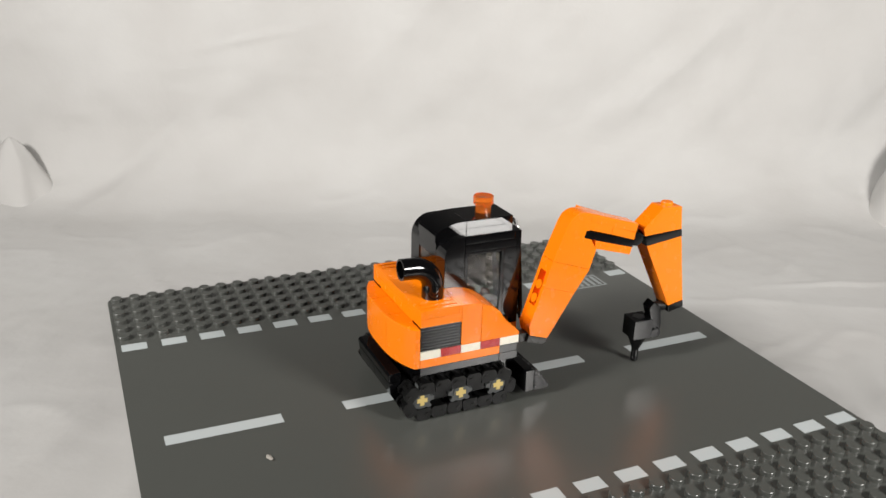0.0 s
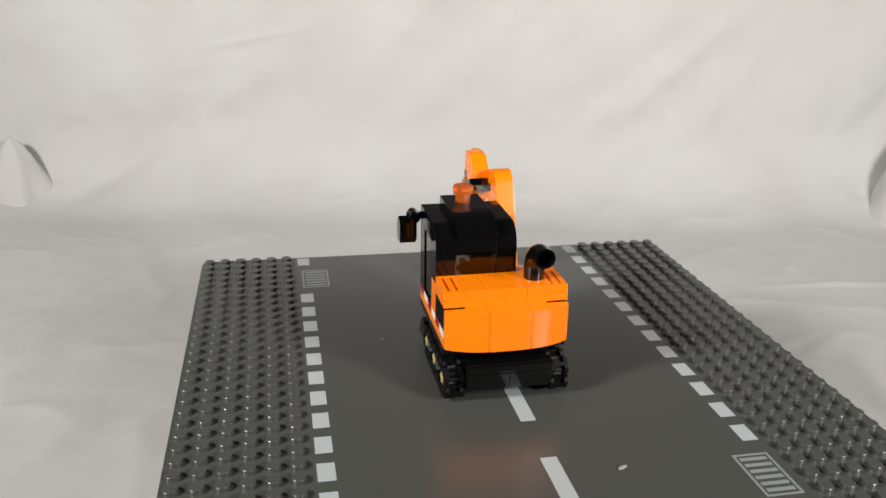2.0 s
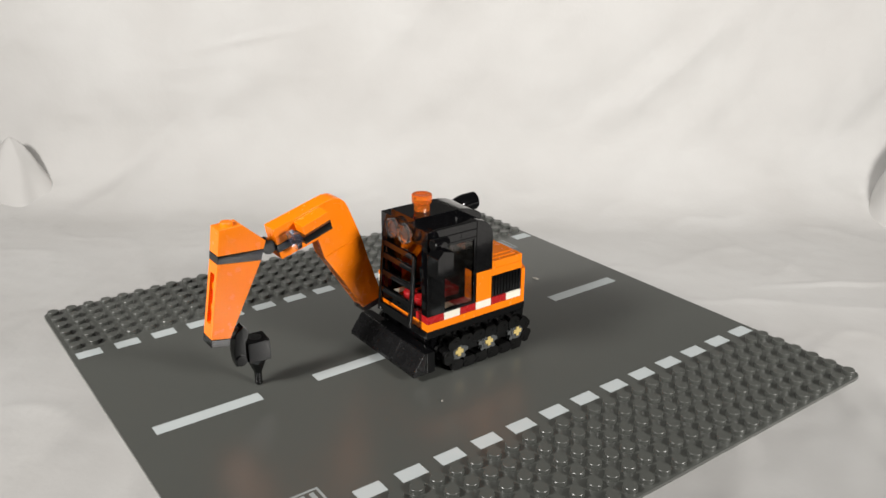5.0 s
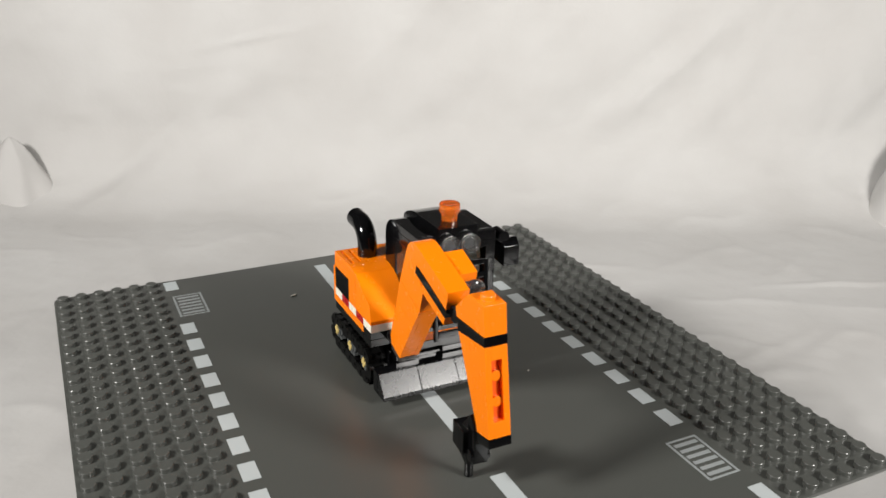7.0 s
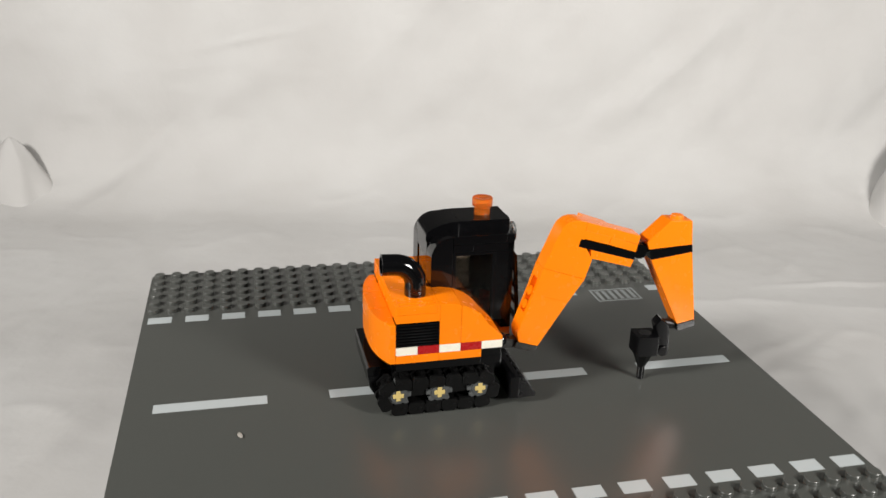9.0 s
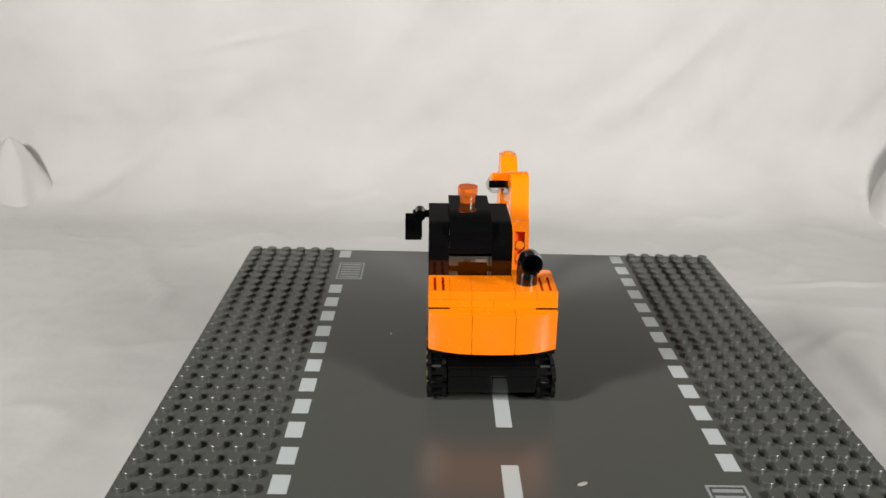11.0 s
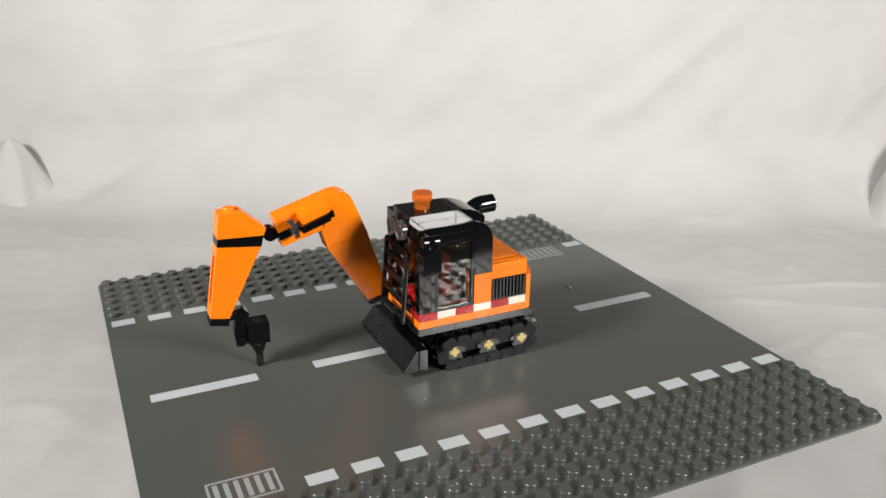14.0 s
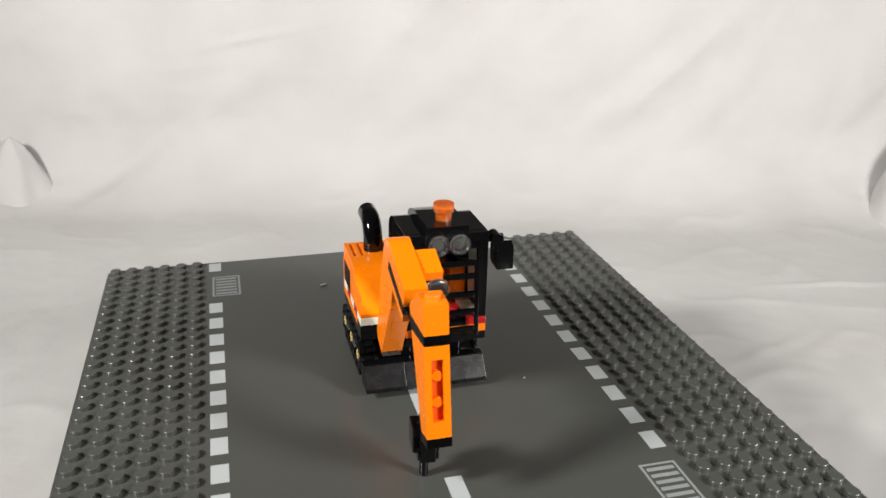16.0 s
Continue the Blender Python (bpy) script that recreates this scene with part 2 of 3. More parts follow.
# ---- base plate ----
def build_plate():
    base = tagged(new("road_baseplate"), "dark grey studded toy road baseplate with white dashed markings", "toy baseplate")
    outline = []
    for cx, cy, a in ((124, 124, 0), (-124, 124, 90), (-124, -124, 180), (124, -124, 270)):
        outline += arc(cx, cy, 4, 4, a, a + 90, 5)
    part("slab", prism(outline, -1.4, 0.0, 0.25, "z"), GREY, base)
    stud_me = mesh_of(lathe(((2.5, -0.1), (2.5, 1.68), (2.36, 1.85)), sides=16), "stud", GREY)
    rest = bmesh.new()
    for side in (-1, 1):
        for row in range(6):
            for k in range(32):
                x, y = side * (84 + 8 * row), -124 + 8 * k
                if row == 0:
                    lathe(((2.5, -0.1), (2.5, 1.68), (2.36, 1.85)), (x, y, 0), sides=16, bm=rest)
                    continue
                stud = new("stud", stud_me)
                stud.parent = base
                stud.location = (x / 1000, y / 1000, 0)
    tagged(part("stud_rest", rest, GREY, base), kind="stuff")
    z0, z1 = -0.2, 0.06

    def mark(name, x0, x1, y0, y1, bm=None):
        return block(x0, x1, y0, y1, z0, z1, 0, bm)
    for y in (-117.4, -52.5, 11.2, 76.1):
        part("centre_dash", mark("dash", -2.95, 2.95, y, y + 41.4), PRINT, base, "white printed centre line dash")
    for side in (-1, 1):
        for y in [126.2] + [77.35 - 16.07 * k for k in range(13)]:
            a, b = sorted((side * 72.0, side * 78.05))
            y0, y1 = (y - 10.15, y) if side < 0 else (-y, -y + 10.15)
            part("edge_dash", mark("dash", a, b, y0, y1), PRINT, base, "white printed road edge dash")
        grate = bmesh.new()
        a, b = sorted((side * 63.1, side * 76.45))
        lo, hi = (85.2, 108.4) if side < 0 else (-108.4, -85.2)
        mark("", a, a + 0.9, lo, hi, grate)
        mark("", b - 0.9, b, lo, hi, grate)
        mark("", a + 0.9, b - 0.9, lo, lo + 0.9, grate)
        mark("", a + 0.9, b - 0.9, hi - 0.9, hi, grate)
        for k in range(6):
            y = lo + 2.3 + k * 3.42
            mark("", a + 1.7, b - 1.7, y, y + 1.7, grate)
        part("drain_marking", grate, FADED, base, "faded pale grey printed storm drain grating")
    return base


# ---- excavator ----
def gear(y, z, x0, x1):
    out = []
    for k in range(8):
        for da, r in ((-15, 3.7), (-9, 5.0), (9, 5.0), (15, 3.7)):
            a = radians(k * 45 + da)
            out.append((y + r * math.cos(a), z + r * math.sin(a)))
    return prism(out, x0, x1, 0.15)


def build_excavator():
    ex = tagged(new("toy_excavator"), "orange and black toy brick excavator with hydraulic breaker, standing on baseplate", "toy excavator")

    # undercarriage
    under = part("undercarriage", block(-16.5, 16.5, -24, 16, 4, 14, 0.3), BLACK, ex)
    part("crossbeam", block(-8, 8, 16, 22, 5, 9, 0.2), BLACK, under)
    part("turntable", rod((0, -4, 13.9), (0, -4, 16.9), 14, bevel=0.3), BLACK, under)
    part("axle_block", block(-15, -5, 15, 19, 10.2, 16, 0.3), BLACK, under)
    part("axle_block", block(5, 15, 15, 19, 10.2, 16, 0.3), BLACK, under)
    for xa, xb in ((-16.5, 0), (0.1, 16.5)):
        part("rear_brick", prism([(-28.4, 4.0), (-30.6, 4.0), (-32.4, 7.0), (-33.0, 11.8), (-28.4, 11.8)], xa, xb, 0.2), BLACK, under)
    for xa, xb in ((-16.5, -8), (-7.9, 8), (8.1, 16.5)):
        part("rear_plate", prism([(-28.4, 12.0), (-33.0, 12.0), (-33.4, 14.8), (-32.6, 15.6), (-28.4, 15.6)], xa, xb, 0.15), BLACK, under)
    part("rear_beam", block(-14, 14, -28.4, -24, 5, 13, 0.2), BLACK, under)

    # tracks
    link_bm = bmesh.new()
    for s in (-1, 1):
        a, b = sorted((s * 3.6, s * 2.1))
        out = [(-3.05, -2.2), (2.2, -2.2), (3.0, -1.4), (3.05, 1.2), (2.0, 2.4), (-2.0, 2.4), (-3.05, 1.2)]
        prism(out, a, b, 0, bm=link_bm)
    block(-2.1, 2.1, -2.5, 2.5, -1.6, 0.8, 0, link_bm)
    block(-2.1, 2.1, -0.7, 0.7, 0.8, 2.1, 0, link_bm)
    rod((-3.9, -1.4, 0.2), (3.9, -1.4, 0.2), 0.8, sides=8, bm=link_bm)
    link_me = mesh_of(link_bm, "track_link", DULL)
    y0, y1, zc, r = -23.2, 8.2, 6.1, 5.1
    straight, half = y1 - y0, math.pi * r
    total = 2 * straight + 2 * half
    for side in (-1, 1):
        frame_part = part("track", block(side * 20.5 - 2.0, side * 20.5 + 2.0, y0, y1, 5.2, 8.8, 0.3), DULL, ex, "black ribbed rubber crawler track")
        for k in range(15):
            s = (k + 0.35) * total / 15
            if s < straight:
                p, a = (y0 + s, zc + r), 0.0
            elif s < straight + half:
                q = (s - straight) / r
                p, a = (y1 + r * math.sin(q), zc + r * math.cos(q)), -q
            elif s < 2 * straight + half:
                p, a = (y1 - (s - straight - half), zc - r), -math.pi
            else:
                q = (s - 2 * straight - half) / r
                p, a = (y0 - r * math.sin(q), zc - r * math.cos(q)), -math.pi - q
            link = new("track_link", link_me)
            link.parent = frame_part
            link.matrix_basis = Matrix.Translation((side * 0.0206, p[0] / 1000, p[1] / 1000)) @ Matrix.Rotation(a, 4, "X")
        for y in (8.2, -7.4, -23.0):
            a, b = sorted((side * 19.0, side * 23.6))
            wheel = part("wheel", gear(y, 6.8, a, b), GEAR, ex, "dark grey toothed gear wheel")
            a, b = sorted((side * 18.6, side * 24.0))
            part("hub_ring", rod((a, y, 6.8), (b, y, 6.8), 3.0, bevel=0.2), GEAR, wheel)
            a, b = sorted((side * 18.6, side * 24.4))
            cross = block(a, b, y - 2.0, y + 2.0, 6.8 - 0.8, 6.8 + 0.8, 0.15)
            block(a - 0.02, b + 0.02, y - 0.8, y + 0.8, 6.8 - 2.0, 6.8 + 2.0, 0.15, cross)
            part("axle", cross, TAN, wheel, "tan cross axle end")

    # dozer blade
    blade = part("dozer_blade", block(-24, 24, 21.0, 24.8, 0.4, 9.4, 0.25), BLACK, ex, "black three-piece dozer blade")
    blade.matrix_basis = Matrix.Translation((0.0007, -0.0012, 0.0008))
    for k in range(3):
        x0 = -24 + 16 * k
        part("blade_slope", prism([(25.0, 0.4), (31.4, 0.4), (31.4, 2.0), (26.0, 9.4), (25.0, 9.4)], x0 + 0.06, x0 + 15.94, 0.2), BLADE, blade)

    # deck plates and striped sides
    part("base_plate", block(-24, 24, -24, 7.9, 16.9, 20.0, 0.15), BLACK, ex)
    part("base_plate", block(-24, 8, 8, 24.4, 16.9, 20.0, 0.15), BLACK, ex)
    part("base_plate", block(8.1, 24, 8, 15.6, 16.9, 20.0, 0.15), BLACK, ex)
    for x0, x1, ya, yb in ((-24, -16, -24, -8.05), (-24, -16, -8, 0), (-24, -16, 0.05, 24), (16, 24, -24, -8.05), (16, 24, -8, 8), (-16, 16, -24, 0), (-16, 8, 0.05, 24)):
        part("orange_plate", block(x0, x1, ya, yb, 20.0, 23.15, 0.12), ORANGE, ex)
    part("fender_foot", block(8.1, 24, 8, 15.4, 20.0, 23.1, 0.15), BLACK, ex)
    for k, m in enumerate((RED, WHITE, RED, WHITE, RED, WHITE)):
        y = 24 - 8 * k
        part("stripe_tile", block(-24, -16, y - 7.95, y, 23.2, 26.35, 0.15), m, ex, "red stripe tile" if m is RED else "white stripe tile")
    for k, m in enumerate((WHITE, RED, WHITE, RED, WHITE)):
        y = -24 + 8 * k
        x0 = 8.1 if k == 4 else 16
        part("stripe_tile", block(x0, 24, y, y + 7.95, 23.2, 26.35, 0.15), m, ex, "red stripe tile" if m is RED else "white stripe tile")
    part("front_tile", block(-15.9, 8, 20, 24, 23.2, 26.35, 0.15), BLACK, ex)

    # engine bay
    part("engine_block", block(-15.9, 15.9, -23.9, -8.2, 23.2, 35.9, 0.15), ORANGE, ex)
    part("side_brick", block(-24, -16, -7.95, -0.1, 26.4, 39.2, 0.15), ORANGE, ex)
    for x0, x1 in ((-23.2, -16), (16, 23.2)):
        vent = part("vent_grille", block(x0, x1, -23.9, -8.05, 26.4, 35.95, 0.1), BLACK, ex, "black ribbed vent grille")
        if x0 < 0:
            for k in range(10):
                y = -23.6 + k * 1.58
                part("rib", block(x0 - 0.8, x0 + 0.1, y, y + 0.95, 26.6, 35.8, 0.12), BLACK, vent)
        else:
            for k in range(8):
                z = 26.6 + k * 1.17
                part("rib", block(x1 - 0.1, x1 + 0.8, -23.8, -8.1, z, z + 0.7, 0.12), BLACK, vent)
    for x0, x1 in ((-24, -8.05), (-8, 0), (0.05, 8), (8.05, 24)):
        part("deck_plate", block(x0, x1, -24, -8.05, 36.0, 39.15, 0.12), ORANGE, ex)
    for x0, x1 in ((-16, -8.05), (-8, 7.95), (8.05, 15.95)):
        part("deck_tile", block(x0, x1, -24, -8.05, 39.2, 42.4, 0.15), ORANGE, ex)
    for x0 in (-24, 16):
        # groove bottoms take a darker orange that paints in their shade
        vent = part("deck_vent", block(x0 + 0.1, x0 + 7.85, -22.7, -8.3, 39.2, 40.6, 0.1), RECESS_SHADE, ex, "orange grooved vent tile")
        for ya, yb in ((-24, -22.6), (-9.2, -8.05)):
            part("vent_end", block(x0, x0 + 7.95, ya, yb, 39.2, 42.4, 0.12), ORANGE, vent)
        for a, b in ((0, 1.9), (2.9, 5.0), (6.0, 7.95)):
            part("slat", block(x0 + a, x0 + b, -22.58, -9.22, 39.25, 42.4, 0.12), ORANGE, vent)

    # rounded tail
    lip, depth = 2.0, 5.2
    for a, b in ((-24, -8), (-8, 8), (8, 24)):
        out = []
        n = 10
        for i in range(n + 1):
            x = a + (b - a) * i / n
            e = abs(x) / 24
            out.append((x + (0.04 if i == 0 else -0.04 if i == n else 0), -24.1 - lip - depth * (1 - e ** 2.8)))
        out += [(b - 0.04, -24.05), (a + 0.04, -24.05)]
        part("tail_panel", prism(out, 20.0, 35.45, 0.3, "z"), ORANGE, ex, "rounded orange tail panel")

    # fender over the near track
    cut = [(-8.0, 26.4), (-8.0, 42.4), (-4.0, 42.35), (-0.05, 41.6), (-0.05, 26.4)]
    rest = [(0.05, 26.4), (0.05, 41.6), (4.0, 39.9), (7.6, 37.2), (10.8, 33.4), (15.9, 27.9), (15.9, 26.4)]
    part("fender", prism(cut, 8.1, 24, 0.15), ORANGE, ex)
    front = prism(rest, 8.1, 24, 0)
    for v in front.verts:
        if v.co.x > 20 and v.co.y > 10 and v.co.z > 30:
            v.co.x, v.co.z = 22.6, v.co.z - 1.0
    part("fender", soften(front, 0.15), ORANGE, ex)

    # exhaust
    ex_bm = bmesh.new()
    path = [(12, -16.2, 42.3), (12, -16.2, 46.5)] + [(12, y, z) for y, z in arc(-24.0, 47.2, 7.8, 7.8, 0, 90, 10)] + [(12, -28.8, 55.2)]
    rings = []
    for i, p in enumerate(path):
        d = (Vector(path[min(i + 1, len(path) - 1)]) - Vector(path[max(i - 1, 0)])).normalized()
        side_v = Vector((1, 0, 0))
        up = d.cross(side_v)
        rings.append([ex_bm.verts.new(Vector(p) + 3.95 * (math.cos(2 * math.pi * k / 28) * side_v + math.sin(2 * math.pi * k / 28) * up)) for k in range(28)])
    d = Vector((0, -1, 0))
    for off, rr in ((0.0, 3.2), (-5.0, 3.0)):
        c = Vector(path[-1]) + d * off
        up = d.cross(Vector((1, 0, 0)))
        rings.append([ex_bm.verts.new(c + rr * (math.cos(2 * math.pi * k / 28) * Vector((1, 0, 0)) + math.sin(2 * math.pi * k / 28) * up)) for k in range(28)])
    for a, b in zip(rings, rings[1:]):
        for k in range(28):
            ex_bm.faces.new((a[k], a[(k + 1) % 28], b[(k + 1) % 28], b[k]))
    ex_bm.faces.new(rings[-1])
    ex_bm.faces.new(rings[0])
    pipe = part("exhaust_pipe", ex_bm, BLACK, ex, "curved black exhaust pipe")
    pipe.matrix_basis = Matrix.Translation((0.0011, 0.0012, -0.0006))

    build_cab(ex)
    build_arm(ex)
    return ex


def build_cab(ex):
    cab = part("cab", block(-16, 0, -7.9, 24, 23.2, 26.3, 0.1), BLACK, ex, "black cab with smoked windows")
    lift = Matrix()
    cab.matrix_basis = lift
    # rounded rear corner posts
    for x0, x1 in ((-24, -16.05), (0.05, 8)):
        out = [(-8, 39.3)] + arc(0.2, 53.4, 8.2, 8.2, 180, 90, 8) + [(0.3, 39.3)]
        part("corner_post", prism(out, x0, x1, 0.15), BLACK, cab)
    # side window walls
    for x0, x1 in ((-24, -22.2), (6.2, 8)):
        part("header_brick", block(x0 if x0 < 0 else 0.05, -16 if x0 < 0 else x1, 0.4, 8.0, 55.2, 58.3, 0.12), BLACK, cab)
        part("header_brick", block(x0 if x0 < 0 else 0.05, -16 if x0 < 0 else x1, 8.05, 24, 55.2, 58.3, 0.12), BLACK, cab)
        part("front_post", block(x0, x1, 16.95, 24, 26.4, 55.1, 0.15), BLACK, cab)
        part("window_frame", block(x0, x1, 15.6, 16.9, 26.4, 55.1, 0.1), BLACK, cab)
        part("window_rail", block(x0, x1, 1.55, 15.55, 54.0, 55.1, 0.1), BLACK, cab)
        part("window_rail", block(x0, x1, 1.55, 15.55, 26.4, 27.4, 0.1), BLACK, cab)
        block_top = block(x0, x1, 0.4, 1.5, 26.4, 55.1, 0.1)
        part("window_frame", block_top, BLACK, cab)
        part("window_pane", block(x0 + 0.5, x1 - 0.5, 1.5, 15.6, 27.4, 54.0, 0), SMOKED, cab, "smoked glass cab side window")
    # roof
    for x0, x1 in ((-24, -16.05), (0.05, 8)):
        part("roof_tile", block(x0, x1, 0.35, 21.2, 58.4, 61.6, 0.2), BLACK, cab)
    part("roof_beam", block(-24, 8, 21.3, 24, 55.2, 61.5, 0.2), BLACK, cab)
    part("roof_plate", block(-16, 0, 4.5, 24.4, 58.4, 64.8, 0.2), BLACK, cab)
    out = [(4.45, 58.4), (4.45, 64.8), (1.5, 64.6), (-1.8, 64.0), (-5.0, 62.8), (-7.4, 61.4), (-8.4, 60.2), (-8.4, 57.4), (-7.0, 57.4)]
    part("roof_curve", prism(out, -16, 0, 0.15), BLACK, cab)
    part("rear_header", block(-16, 0, -8.0, -5.0, 51.4, 57.3, 0.15), BLACK, cab)
    # rear window
    part("rear_window", block(-15.9, -0.1, -7.6, -6.8, 39.3, 51.3, 0), SMOKED, cab, "smoked glass rear window")
    part("rear_sill", block(-16, 0, -8, -6.2, 39.2, 41.0, 0.1), BLACK, cab)
    # front window bars
    grille = part("front_grille", block(-19.6, -17.9, 24.5, 26.0, 22.2, 52.2, 0.4), BLACK, ex, "black barred guard over cab front")
    grille.matrix_basis = lift @ Matrix.Translation((0, 0.0257, 0.0505)) @ Matrix.Rotation(radians(5.0), 4, "X") @ Matrix.Translation((0, -0.0247, -0.0515))
    part("upright", block(1.9, 3.6, 24.5, 26.0, 22.2, 52.2, 0.4), BLACK, grille)
    for z in (23.6, 30.6, 37.8, 45.0, 50.2):
        part("rung", block(-17.9, 1.9, 24.5, 25.9, z, z + 2.3, 0.35), BLACK, grille)
    part("front_jamb", block(-24, -20, 21.8, 24, 26.4, 55.1, 0.15), BLACK, cab)
    part("front_jamb", block(4, 8, 21.8, 24, 26.4, 55.1, 0.15), BLACK, cab)
    # headlights
    for x in (-4.0, -12.0):
        face = Matrix.Rotation(radians(-90), 4, "X")
        light = part("headlight", lathe(((2.4, 0), (2.4, 1.3), (4.0, 1.4), (4.0, 3.0), (3.7, 3.3), (3.2, 3.3), (2.9, 2.8)), (x, 24.2, 58.2), face), LENS, ex, "round clear headlight")
        light.matrix_basis = lift
        part("bulb_stud", lathe(((2.2, 0), (2.2, 1.2), (1.9, 1.4)), (x, 23.4, 58.2), face), GEAR, light)
    # beacon
    beacon = part("beacon", lathe(((3.1, 0), (3.1, 3.1), (3.2, 3.2)), (-8.4, 15.6, 64.8)), AMBER, ex, "translucent amber warning beacon")
    beacon.matrix_basis = lift
    part("beacon_cap", lathe(((3.9, 0), (4.0, 0.25), (4.0, 2.95), (3.75, 3.2), (2.8, 3.2), (2.7, 3.14), (2.0, 3.14)), (-8.4, 15.6, 68.05)), AMBER, beacon)
    # mirror on a clip arm
    mirror = part("mirror_arm", rod((-24, 21, 56.2), (-30.5, 21, 56.2), 1.6, sides=16, bevel=0.2), BLACK, ex, "black clip-on side mirror")
    mirror.matrix_basis = lift @ Matrix.Translation((0, 0, 0.0016))
    part("clip", rod((-27.6, 17.6, 56.2), (-27.6, 24.4, 56.2), 2.4, sides=18, bevel=0.3), BLACK, mirror)
    part("clip_ring", rod((-26.6, 20.2, 54.0), (-30.2, 20.2, 54.0), 1.9, sides=18, bevel=0.3), BLACK, mirror)
    part("mirror_plate", block(-29.4, -26.6, 18.2, 24.0, 46.6, 56.0, 0.3), BLACK, mirror)
    part("mirror_head", prism([(18.6, 45.4), (26.2, 44.8), (26.2, 52.8), (23.4, 55.6), (18.6, 54.2)], -33.6, -26.9, 0.3), BLACK, mirror)
    # driver's seat and lever
    seat = part("seat", block(-12.4, -3, 0, 7, 26.4, 29.6, 0.4), RED, ex, "red driver seat")
    seat.matrix_basis = lift
    part("seat_back", block(-12.4, -1, -3.5, 0, 26.4, 45.0, 0.4), BLACK, seat)
    for x in (-11.5, -4.5):
        part("control_stud", lathe(((2.9, 0), (2.9, 3.0), (2.6, 3.3)), (x, 18.5, 26.4)), RED, cab, "red round control knob")
    part("lever", rod((-8, 14, 26.3), (-8, 15, 40), 1.4, sides=14, bevel=0.3), BLACK, cab)


def build_arm(ex):
    x0, x1 = 8.1, 15.9
    lower_boom = [(24.2, 24.6), (25.0, 21.0), (32.8, 18.8), (43.2, 36.6), (29.0, 40.4)]
    mid_boom = [(29.02, 40.44), (43.23, 36.64), (48.9, 45.64), (31.9, 50.76)]
    arm = part("boom", prism(lower_boom, x0, x0 + 1.8, 0.1), ORANGE, ex, "cranked orange excavator boom")
    arm.matrix_basis = Matrix.Translation((0.0031, -0.00096, 0.00094)) @ Matrix.Translation((0, 0.0253, 0.0201)) @ Matrix.Rotation(radians(-1.76), 4, "X") @ Matrix.Translation((0, -0.0253, -0.0201))
    part("boom_cheek", prism(lower_boom, x1 - 1.8, x1, 0.1), ORANGE, arm)
    part("boom_cheek", prism(mid_boom, x0, x0 + 1.8, 0.07), ORANGE, arm)
    part("boom_cheek", prism(mid_boom, x1 - 1.8, x1, 0.07), ORANGE, arm)
    part("boom_core", prism([(27.4, 24.2), (25.1, 21.1), (32.7, 18.9), (48.7, 45.5), (35.0, 49.6)], x0 + 1.7, x1 - 1.7, 0.1), ORANGE, arm)
    # thin sheet added over the core: slot shade painted as darker orange
    part("slot_floor", prism([(27.2, 24.9), (34.6, 49.4), (35.0, 49.3), (27.6, 24.8)], x0 + 1.85, x1 - 1.85, 0), RECESS_SHADE, arm)
    part("boom_end", prism([(24.3, 24.5), (25.05, 21.1), (28.0, 20.4), (29.6, 31.6), (26.55, 32.5)], x0 + 1.75, x1 - 1.75, 0.1), ORANGE, arm)
    part("boom_end", prism([(30.55, 46.1), (33.2, 45.4), (35.0, 49.7), (31.95, 50.7)], x0 + 1.75, x1 - 1.75, 0.1), ORANGE, arm)
    for y, z in ((27.3, 35.2), (28.9, 40.6)):
        part("boom_stud", rod((12, y + 2.0, z - 0.7), (12, y, z), 1.9, sides=18, bevel=0.2), ORANGE, arm)
    elbow = [(31.9, 50.8), (48.9, 45.7), (51.0, 53.6), (46.8, 60.0), (47.2, 68.4)] + [(44.5, 69.0), (42.2, 69.0), (40.2, 68.4), (38.3, 66.8), (36.9, 64.2)]
    part("boom_elbow", prism(elbow, x0, x1, 0.25), ORANGE, arm)
    # head of the boom: layered plates with a black stripe
    part("head_tile", prism([(47.0, 65.2), (47.25, 68.35), (69.4, 62.4), (68.9, 59.0)], x0, x1, 0.15), ORANGE, arm)
    part("head_plate", prism([(46.4, 62.0), (47.0, 65.15), (57.5, 62.3), (56.9, 59.2)], x0, x1, 0.12), ORANGE, arm)
    part("head_plate", prism([(57.0, 59.2), (57.6, 62.25), (68.8, 58.9), (68.3, 55.9)], x0, x1, 0.12), ORANGE, arm)
    part("stripe_plate", prism([(44.8, 58.9), (45.5, 61.9), (68.6, 55.8), (68.0, 52.9)], x0 - 0.15, x1 + 0.15, 0.12), BLACK, arm, "black stripe plate")
    part("head_base", prism([(50.4, 54.0), (50.0, 57.4), (67.9, 52.8), (67.0, 49.9)], x0, x1, 0.12), ORANGE, arm)
    # work lamp at the side
    lamp = part("lamp_bracket", prism([(54.0, 61.2), (54.8, 64.6), (66.0, 61.0), (65.2, 57.6)], 0.8, x0 - 0.05, 0.2), ORANGE, ex, "orange work lamp bracket on boom")
    lamp.matrix_basis = Matrix.Translation((0, -0.005, 0.0028)) @ arm.matrix_basis
    part("lamp_plate", prism([(54.0, 58.0), (54.7, 61.0), (66.4, 57.2), (65.7, 54.4)], -0.5, x0 - 0.2, 0.2), BLACK, lamp)
    face = Matrix.Rotation(radians(-106), 4, "X")
